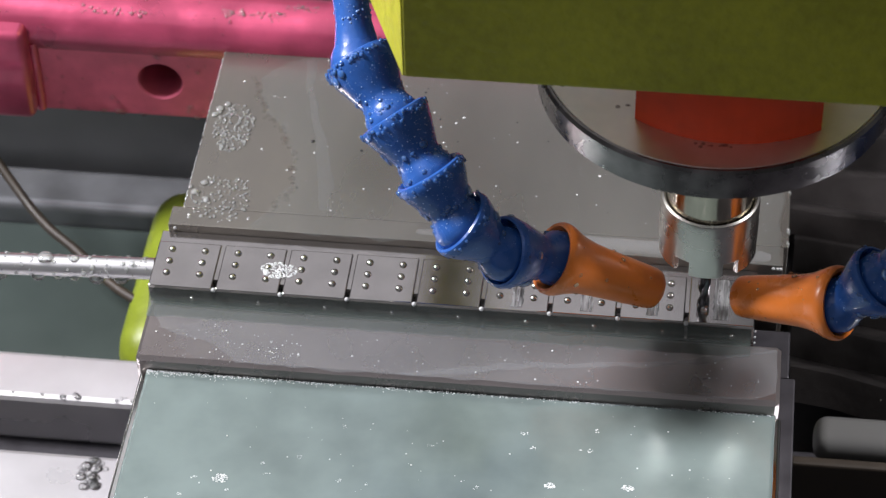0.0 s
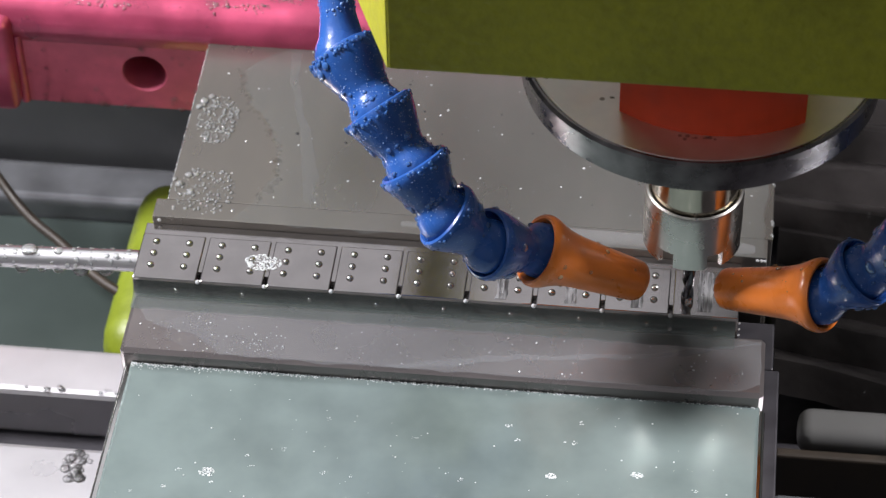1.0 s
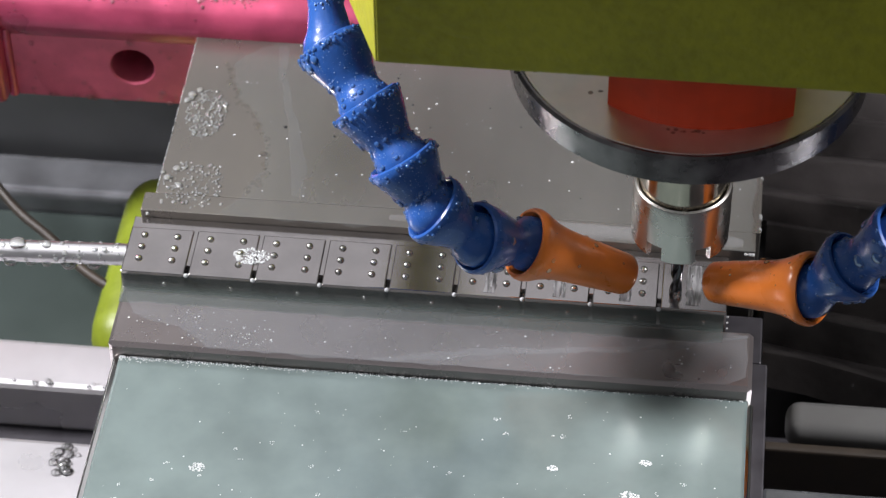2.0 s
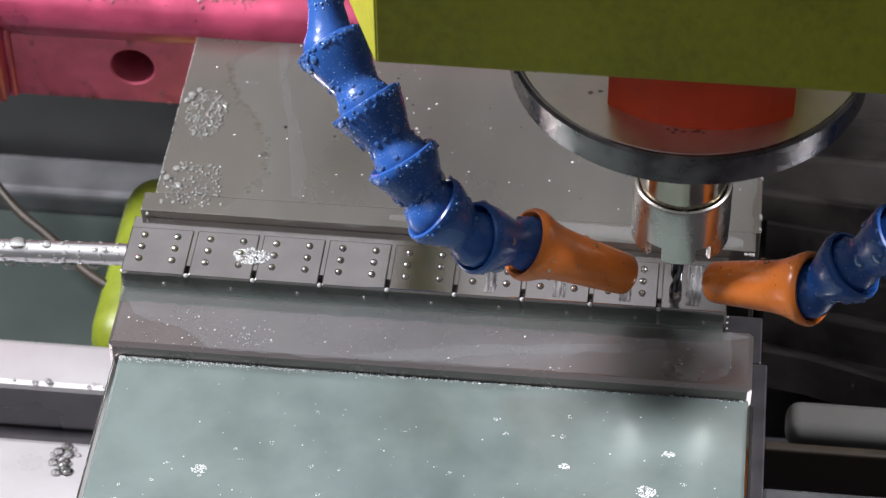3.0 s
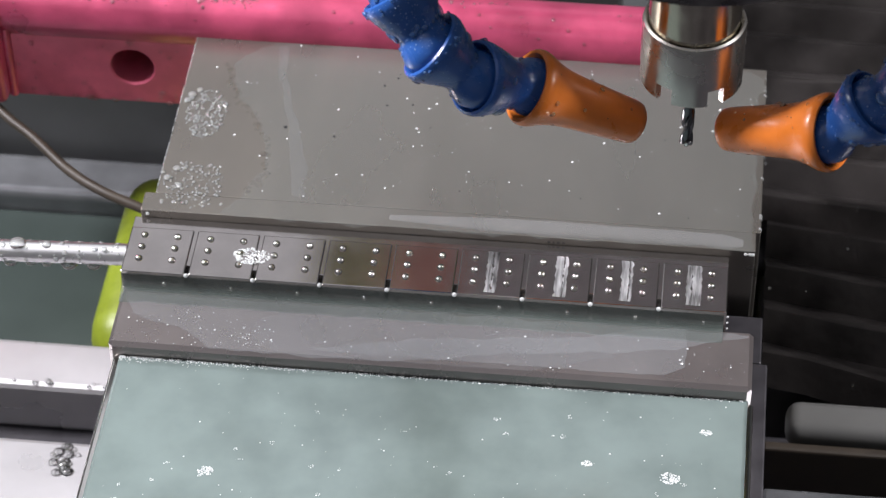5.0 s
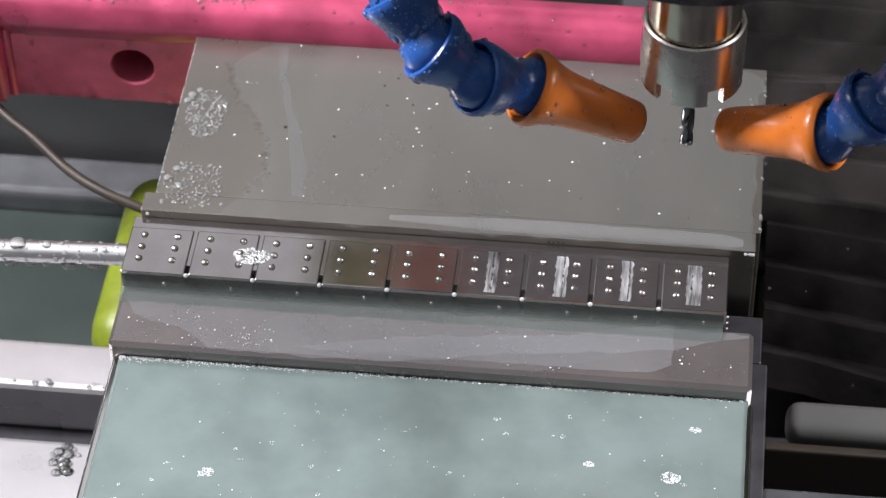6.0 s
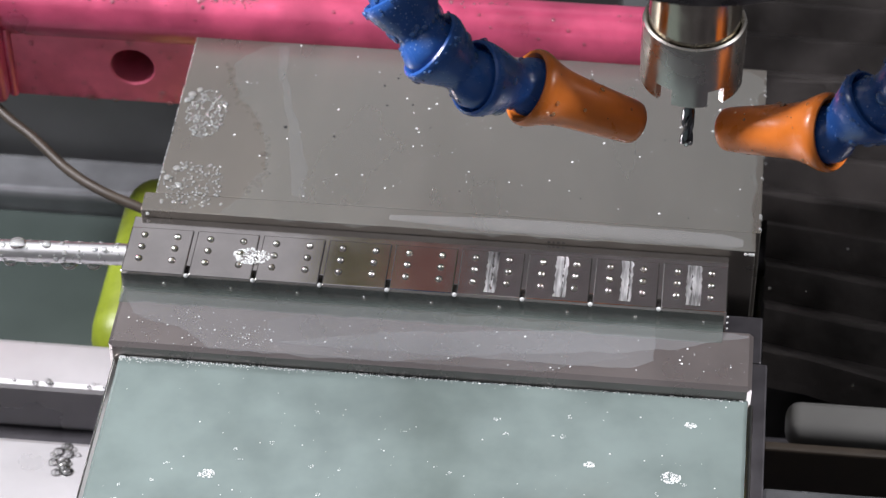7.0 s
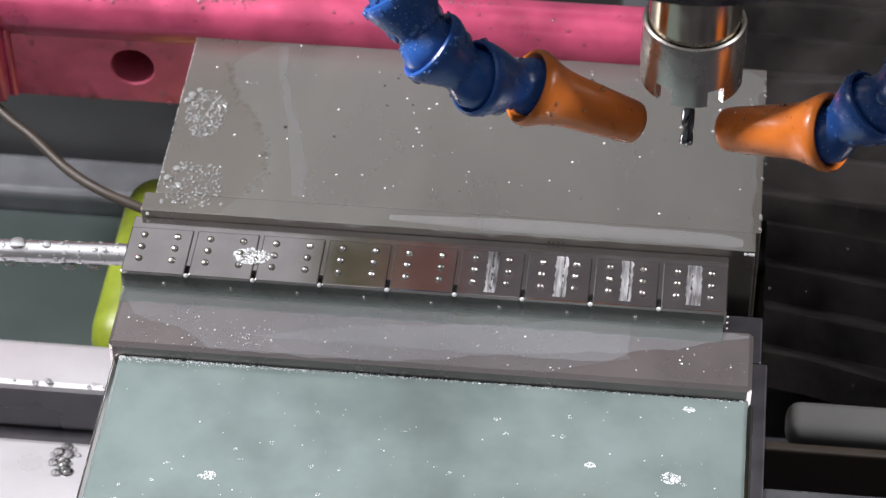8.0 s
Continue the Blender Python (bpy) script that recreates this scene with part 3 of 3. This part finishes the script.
def hose_profile(r, length):
    """Radius and height along one element: flared socket, waist, ball."""
    return [(0, 2.9), (r * 0.76, 2.6), (r * 0.83, 0.4), (r * 0.9, -0.15), (r * 0.97, 0.05), (r, 0.6), (r * 0.985, 1.4), (r * 0.9, length * 0.3), (r * 0.75, length * 0.52), (r * 0.655, length * 0.66),
            (r * 0.63, length * 0.74), (r * 0.66, length - 1.9), (r * 0.745, length - 0.7), (r * 0.785, length + 0.7), (r * 0.74, length + 2.2), (r * 0.55, length + 3.6), (0, length + 4.2)]


def radius_at(prof, z):
    for (r0, z0), (r1, z1) in zip(prof[5:], prof[6:]):
        if z0 <= z <= z1:
            return r0 + (r1 - r0) * (z - z0) / (z1 - z0)
    return prof[5][0]


def hose_element(a, b, r):
    """One snap-together element: a flared socket at a, a waist and a ball towards b."""
    return lathe(hose_profile(r, (Vector(b) - Vector(a)).length), 40, along(a, b))


def nozzle(a, b):
    length = (Vector(b) - Vector(a)).length
    prof = [(0, 3.0), (4.5, 2.7), (4.9, 0.5), (5.3, -0.3), (5.75, -0.35), (6.05, 0.1), (6.1, 0.8), (5.9, 1.7), (5.3, 3.1), (4.75, 4.8), (4.4, 6.6), (4.2, 8.5), (3.5, length - 1.2), (3.3, length - 0.4), (2.9, length), (1.9, length), (1.8, length - 3), (0, length - 3)]
    return lathe(prof, 48, along(a, b))


def coolant_hose(name, joints, tip, label, wet, port):
    t = thing(name, (AX, AY, 60), label, "coolant hose", "coolant hoses")
    n = (Vector(joints[0]) - Vector(port)).length
    part("stem", lathe([(0, 0), (3.3, 0), (2.85, n * 0.4), (2.85, n * 0.78), (3.5, n - 2.4), (4.35, n - 0.7), (4.6, n + 0.7), (4.3, n + 2.2), (3.2, n + 3.6), (0, n + 4.2)], 40, along(port, joints[0])), BLUE, t, "smooth stem under the head")
    for a, b in zip(joints, joints[1:]):
        part("element", hose_element(a, b, 5.9), BLUE, t)
    part("nozzle", nozzle(joints[-1], tip), ORANGE, t, "orange tapered nozzle")
    r = random.Random(len(joints))
    beads, pearls = [], []
    m = along(port, joints[0])
    for _ in range(int(420 * wet[0])):
        w, z = r.uniform(0, 2 * math.pi), r.uniform(n * 0.3, n * 0.8)
        up = m.to_3x3() @ Vector((math.cos(w), math.sin(w), 0))
        beads.append((*(m @ Vector((2.86 * math.cos(w), 2.86 * math.sin(w), z))), 0.06 + 0.24 * r.random() ** 4, 0.8, up))
    for i, (a, b) in enumerate(zip(joints, joints[1:])):
        m = along(a, b)
        length = (Vector(b) - Vector(a)).length
        prof = hose_profile(5.9, length)

        def put(out, w, z, size, flat):
            rad = radius_at(prof, z) - 0.03
            up = m.to_3x3() @ Vector((math.cos(w), math.sin(w), 0.1))
            out.append((*(m @ Vector((rad * math.cos(w), rad * math.sin(w), z))), size, flat, up))
        k = wet[min(i, len(wet) - 1)]
        for _ in range(int(900 * k)):
            put(beads, r.uniform(0, 2 * math.pi), r.uniform(0.3, length), 0.04 + 0.11 * r.random() ** 4, 0.7)
        for _ in range(int(80 * k)):
            put(pearls, r.uniform(0, 2 * math.pi), r.uniform(0.2, 1.6), r.uniform(0.15, 0.45), 0.8)
        for _ in range(int(30 * k)):
            put(pearls, r.uniform(0, 2 * math.pi), r.uniform(length * 0.6, length), r.uniform(0.2, 0.55), 0.6)
        for _ in range(4):
            put(pearls, r.uniform(0, 2 * math.pi), r.uniform(1.5, length * 0.7), r.uniform(0.6, 1.25), 0.4)
    m, dew = along(joints[-1], tip), []
    for _ in range(30):
        w, h = r.uniform(0, 2 * math.pi), r.uniform(1.5, 17)
        rad = 5.85 - 0.32 * (h - 1.7) if h < 5.5 else 4.6 - 0.09 * (h - 5.5)
        up = m.to_3x3() @ Vector((math.cos(w), math.sin(w), 0.1))
        dew.append((*(m @ Vector((rad * math.cos(w), rad * math.sin(w), h))), 0.06 + 0.45 * r.random() ** 3, 0.5, up))
    tagged(part("bead_coat", blobs(beads, 6, 3), DEW, t, "fine coolant beads with sparkle in their colour"), kind="stuff")
    tagged(part("pearl_coat", blobs(pearls, 9, 4), BLUEDROP, t, "coolant drops along the socket lips"), kind="stuff")
    tagged(part("nozzle_beads", blobs(dew, 8, 4), AMBER, t, "coolant beads on the nozzle"), kind="stuff")
    return t


HOSE_A = coolant_hose("coolant_hose", [(36.8, 7.6, 46.7), (43.0, 0.5, 41.2), (49.2, -4.7, 34.6), (54.4, -8.4, 27.7), (61.1, -8.4, 21.7), (69.0, -3.3, 16.1)],
                      (85.7, 1.65, 5.5), "blue segmented coolant hose with an orange nozzle, wet", (1.3, 1.2, 0.9, 0.3, 0.12), (31.6, 24.8, 67.0))
HOSE_B = coolant_hose("coolant_hose", [(145, 4, 46), (136.5, -3.5, 37.8), (128.3, -9.5, 29.6), (121.4, -8.1, 21.2), (115.4, -7.3, 14.3)],
                      (99.5, 0.3, 6.7), "blue segmented coolant hose curving in from the far side, orange nozzle", (0.5, 0.5, 0.45, 0.25), (151, 10, 56))


# ---------------------------------------------------------------- drops, foam, chips
def scatter(rng, n, x0, x1, y0, y1, z, r0, r1, flat=0.6, power=2.5):
    return [(rng.uniform(x0, x1), rng.uniform(y0, y1), z, r0 + (r1 - r0) * rng.random() ** power, flat, (0, 0, 1)) for _ in range(n)]


def cluster(rng, n, cx, cy, rx, ry, z, r0, r1, flat=0.6):
    out = []
    for _ in range(n):
        a, k = rng.uniform(0, 2 * math.pi), math.sqrt(rng.random())
        out.append((cx + rx * k * math.cos(a), cy + ry * k * math.sin(a), z, r0 + (r1 - r0) * rng.random() ** 2.2, flat, (0, 0, 1)))
    return out


drops = cluster(rng, 420, 8.2, 37, 3.6, 6.5, 3.6, 0.1, 0.36, 0.85) + cluster(rng, 260, 9, 19, 5.5, 5.5, 3.6, 0.1, 0.38, 0.85)
drops += cluster(rng, 60, 10, 14, 7.5, 1.6, 3.3, 0.15, 0.6, 0.85) + cluster(rng, 5, 5.5, 38, 2, 6, 3.6, 0.5, 0.95, 0.6) + cluster(rng, 6, 6, 19, 3.5, 4, 3.6, 0.5, 0.95, 0.6)
drops += [(2.92, rng.uniform(16, 58), 3.4, rng.uniform(0.1, 0.26), 0.8, (-1, 0, 0.6)) for _ in range(190)]
drops += [(107.3, rng.uniform(16, 58), 3.3, rng.uniform(0.15, 0.55), 0.8, (1, 0, 0.5)) for _ in range(28)]
on_rear_jaw(solo("water_drops", blobs(drops, 12, 6), WATER, "clear coolant drops beaded on the rear jaw", "water drops", "stuff"))
drops = [(rng.uniform(-33, 90), 58.5, -13.6 + 0.4 * rng.random(), rng.uniform(0.3, 1.1), 0.9, (0, -0.6, -0.7)) for _ in range(34)]
drops += [(x, 58.6, z, r, 0.6, (0, -1, 0)) for x, z, r in ((rng.uniform(-33, 2), rng.uniform(-13, 2), 0.12 + 0.5 * rng.random() ** 3) for _ in range(70)) if math.hypot(x + 9.7, z + 5.6) > 5]
for _ in range(140):
    a, x = rng.uniform(0.4, 2.6), rng.uniform(-50, 94)
    drops.append((x, 63.8 - 6.2 * math.cos(a), 4.2 + 6.2 * math.sin(a), 0.08 + 0.32 * rng.random() ** 3, 0.5, (0, -math.cos(a), math.sin(a))))
on_rear_jaw(solo("water_drops", blobs(drops, 10, 5), CLEAR, "clear coolant drops hanging from the red bar", "water drops", "stuff"))
# Pale patches of tiny drops paint the wet highlights along the bar's top.
smear = []
for x0, x1, a0, n in ((-24, -12, 1.0, 60), (2, 14, 1.15, 90), (14, 20, 1.5, 40), (28, 60, 1.6, 50), (-48, -34, 1.3, 40)):
    for _ in range(n):
        x, a = rng.uniform(x0, x1), a0 + rng.gauss(0, 0.07)
        smear.append((x, 63.8 - 6.2 * math.cos(a), 4.2 + 6.2 * math.sin(a), 0.1 + 0.35 * rng.random() ** 3, 0.4, (0, -math.cos(a), math.sin(a))))
on_rear_jaw(solo("foam_and_glint_specks", blobs(smear, 8, 3), PINKGLINT, "pale smears painted as wet highlights on the red bar", "foam", "stuff"))
drops = []
for _ in range(230):
    x, a = rng.uniform(-45, -1), rng.uniform(0, 2 * math.pi)
    yc = 6.1 + x * 5.9 / 129.8
    drops.append((x, yc + 1.9 * math.cos(a), -2.4 + 1.9 * math.sin(a), 0.12 + 0.4 * rng.random() ** 2, 0.6, (0, math.cos(a), math.sin(a))))
for x, r in ((-20.5, 1.3), (-17, 1.0), (-14.2, 1.1), (-10.3, 1.55), (-6.0, 1.4), (-27, 1.3), (-34, 1.5)):
    drops.append((x, 6.1 + x * 0.0455 - 0.6, -4.0, r, 0.95, (0, -0.3, -1)))
for x, r in ((-19, 1.5), (-14, 0.9), (-29, 1.2)):
    drops.append((x, 6.1 + x * 0.0455, -0.6, r, 0.6, (0, 0.2, 1)))
solo("water_drops", blobs(drops, 12, 5), WATER, "clear coolant drops hanging under the steel rod", "water drops", "stuff")
on_rear_jaw(solo("water_drops", blobs(scatter(rng, 130, 5, 106, 16.5, 57, 3.64, 0.06, 0.28, 0.5, 3)), SPARK, "tiny coolant drops, their glint painted white, scattered over the rear jaw", "water drops", "stuff"))
drops = scatter(rng, 80, 1, 106, -12.6, -4, -3.83, 0.05, 0.24, 0.5, 3)
drops += scatter(rng, 60, 1, 30, -13, -5, -3.85, 0.05, 0.2, 0.6)
drops += [(x, 13.5, 0.6, 0.35, 0.8, (0, -1, 0.5)) for x in (2.2, 105.8, 106.3, 105.1)] + [(102.6, 0, -1 - k * 1.4, 0.25, 0.8, (1, -1, 0)) for k in range(3)]
drops += [(-0.2 + PITCH * k, 0.05, -0.35, 0.42, 0.9, (0, -1, 0.6)) for k in range(1, 9)]
solo("water_drops", blobs(drops), SPARK, "tiny coolant drops, their glint painted white, scattered over the vise jaws", "water drops", "stuff")
chips = scatter(rng, 26, 20, 104, 18, 56, 3.66, 0.15, 0.4, 0.4)
on_rear_jaw(solo("metal_chips", blobs(chips, 5, 2), CHIP, "tiny dark metal chips lying on the wet jaw", "metal chips", "stuff"))


def foam_line():
    out = []
    for _ in range(1100):
        x = 2 + 104 * rng.random() ** 1.7
        out.append((x, -13.5 - abs(rng.gauss(0, 0.4)) * (1.3 - x / 120), -6.55, rng.uniform(0.05, 0.115), 0.5, (0, 0, 1)))
    return out


solo("foam_line", blobs(foam_line(), 6, 3), BUBBLE, "line of fine foam along the jaw at the pool's edge", "foam", "stuff")
raft = cluster(rng, 260, 21.6, 5.4, 3.2, 1.9, 0.0, 0.1, 0.26, 0.8)
solo("foam_patch", blobs(raft, 7, 3), BUBBLE, "small patch of white foam bubbles on the bar", "foam", "stuff")


# White specks on both jaws paint in wet sparkle; some are foam in front.
on_rear_jaw(solo("foam_and_glint_specks", blobs(scatter(rng, 90, 18, 106, 16.5, 57, 3.68, 0.05, 0.2, 0.5, 3), 6, 2), BUBBLE, "tiny white specks painted as wet sparkle on the rear jaw", "foam", "stuff"))
jaw_specks = scatter(rng, 90, 3, 104, -12.6, -4, -3.8, 0.04, 0.16, 0.5, 3) + cluster(rng, 50, 24, -9.5, 4, 2.4, -3.8, 0.05, 0.17)
solo("foam_and_glint_specks", blobs(jaw_specks, 6, 2), BUBBLE, "tiny white specks of foam and painted sparkle on the vise jaws", "foam", "stuff")
specks = scatter(rng, 110, 3, 106, -50, -14.5, -6.55, 0.05, 0.2, 0.5, 2.5)
for _ in range(26):
    specks += cluster(rng, rng.randint(6, 16), rng.uniform(6, 104), rng.uniform(-46, -19), rng.uniform(0.25, 0.7), rng.uniform(0.2, 0.5), -6.55, 0.05, 0.15, 0.5)
solo("foam_and_glint_specks", blobs(specks, 6, 2), BUBBLE, "tiny white foam specks on the coolant pool", "foam", "stuff")
spray = [(110.5 + 8 * rng.randint(0, 5) + rng.uniform(-2, 2), 26.5 + 11.3 * k + rng.uniform(-1.0, 1.0) - 0.2 * max(0, 1 - k / 8) * 16, -39.9 - 0.5, rng.uniform(0.15, 0.42), 0.6, (0, -0.4, 1)) for k in range(8) for _ in range(2)]
solo("water_drops", blobs(spray, 12, 5), CLEAR, "coolant drops splashed on the black way cover", "water drops", "stuff")
puddle = cluster(rng, 46, -12.2, -9.0, 2.6, 3.6, -40.0, 0.4, 1.1, 0.7) + [(rng.uniform(-60, -2), rng.uniform(8.6, 9.6), -40.0, rng.uniform(0.2, 0.6), 0.7, (0, 0, 1)) for _ in range(20)]
solo("water_drops", blobs(puddle, 12, 5), CLEAR, "coolant drops standing on the aluminium table", "water drops", "stuff")


def raft(cx, cy, rx, ry, n, seed):
    """A floating patch of foam on the pool."""
    r = random.Random(seed)
    t = thing("foam_raft", (cx, cy, -6.6), "small white raft of foam floating on the coolant", "foam", "foam rafts")
    part("bubbles", blobs(cluster(r, n, cx, cy, rx, ry, -6.55, 0.08, 0.22, 0.6), 6, 3), BUBBLE, t)
    return t


RAFTS = [(raft(18.9, -36.4, 1.3, 0.9, 80, 1), [(0, -0.6, 0.4), (1.5, 0, 0), (3, 0.6, -0.5), (4.5, 1.5, -0.7), (6.5, 1.9, -1.2), (8, 2.3, -1.7)]),
         (raft(89.3, -29.4, 1.0, 0.6, 50, 2), [(0, -5.6, -2.2), (1.5, 0, 0), (3, 5.1, 3.0), (4.5, 11.3, 7.7), (5.8, 9.4, 8.5), (6.5, 8.6, 9.1), (7.5, 8.1, 10.7), (8, 7.9, 13)]),
         (raft(75.0, -31.4, 0.9, 0.6, 40, 3), [(0, -3.8, -0.9), (1.5, 0, 0), (3, 2.8, 0.8), (4.5, 5.9, 1.8), (6.5, 6.7, 1.6), (8, 6.9, 1.5)]),
         (raft(91.1, -34.6, 1.6, 1.2, 130, 4), [(0, -7, -4.5), (3, 0, 0), (3.5, 1.4, 0.8), (4.5, 3.5, 3.0), (6.5, 3.8, 3.3), (8, 3.8, 3.2)])]


def draining_film():
    t = thing("draining_film", (80, -9, -3.9), "wet coolant film slowly draining off the front jaw", "coolant", "", "stuff")
    part("film", sheet_of([(44, -13.0), (62, -8.8), (88, -6.0), (106.4, -1.6), (106.4, -11.0), (103, -13.0)], -3.86, 0.03, 0.5, 11, 0.08), FILM, t)
    return t


def running_film():
    t = thing("running_film", (30, -9, -3.9), "milky coolant film running along the front jaw", "coolant", "", "stuff")
    part("film", sheet_of([(10, -12.6), (6, -9.5), (6, -6), (10, -4.0), (44, -4.2), (62, -4.4), (66, -8.4), (52, -12.9), (24, -13.0)], -3.82, 0.03, 0.6, 17, 0.08), MILK, t)
    return t


DRAIN = draining_film()
RUNOFF = running_film()


def drip_tube():
    t = thing("drip_tube", (-20, 50, -20), "thin brown and black flexible tube hanging beside the vise", "tube")
    run = curve_points([(-62, 82, 2), (-44, 65, -11), (-36, 57, -14), (-27.9, 49.9, -14), (-19.8, 42, -14), (-12.5, 37.4, -14.5), (-4.5, 34.6, -15.5), (1, 33.5, -17)], 8)
    part("sheath", tube(run, 0.95), CABLE, t)
    return t


TUBE = drip_tube()


def motions():
    rise = [(0, 0), (3.1, 0), (3.2, 0.25), (3.3, 1.9), (3.4, 4.9), (3.5, 8.0), (3.7, 14.4), (4.0, 24.1), (4.2, 30.8), (4.3, 33.2), (4.4, 33.8), (8, 33.8)]
    for ob in (HEAD, HOSE_A, HOSE_B):
        walk(ob, [(t, pose(AX * MM, AY * MM, (60 + h) * MM)) for t, h in rise])
    walk(TUBE, [(t, pose(-20 * MM, 50 * MM, (-23.5 - 26 + h * 26 / 33.8) * MM)) for t, h in rise])
    for ob, rows in RAFTS:
        x, y, z = ob.location
        walk(ob, [(t, pose(x + dx * MM, y + dy * MM, z)) for t, dx, dy in rows])
    walk(DRAIN, [(t, pose((80 + dx) * MM, (-9 + dy) * MM, -3.9 * MM)) for t, dx, dy in ((0, 0, 0), (1.5, 0, 0), (3, -3, 0.6), (4.5, -9, 1.2), (6.5, -14, 1.9), (8, -20, 3.4))])

    walk(RUNOFF, [(t, pose((30 + dx) * MM, -9 * MM, -3.9 * MM)) for t, dx in ((0, 0), (1.5, 3), (3, 12), (4.0, 16), (5.8, 19), (8, 21))])


motions()
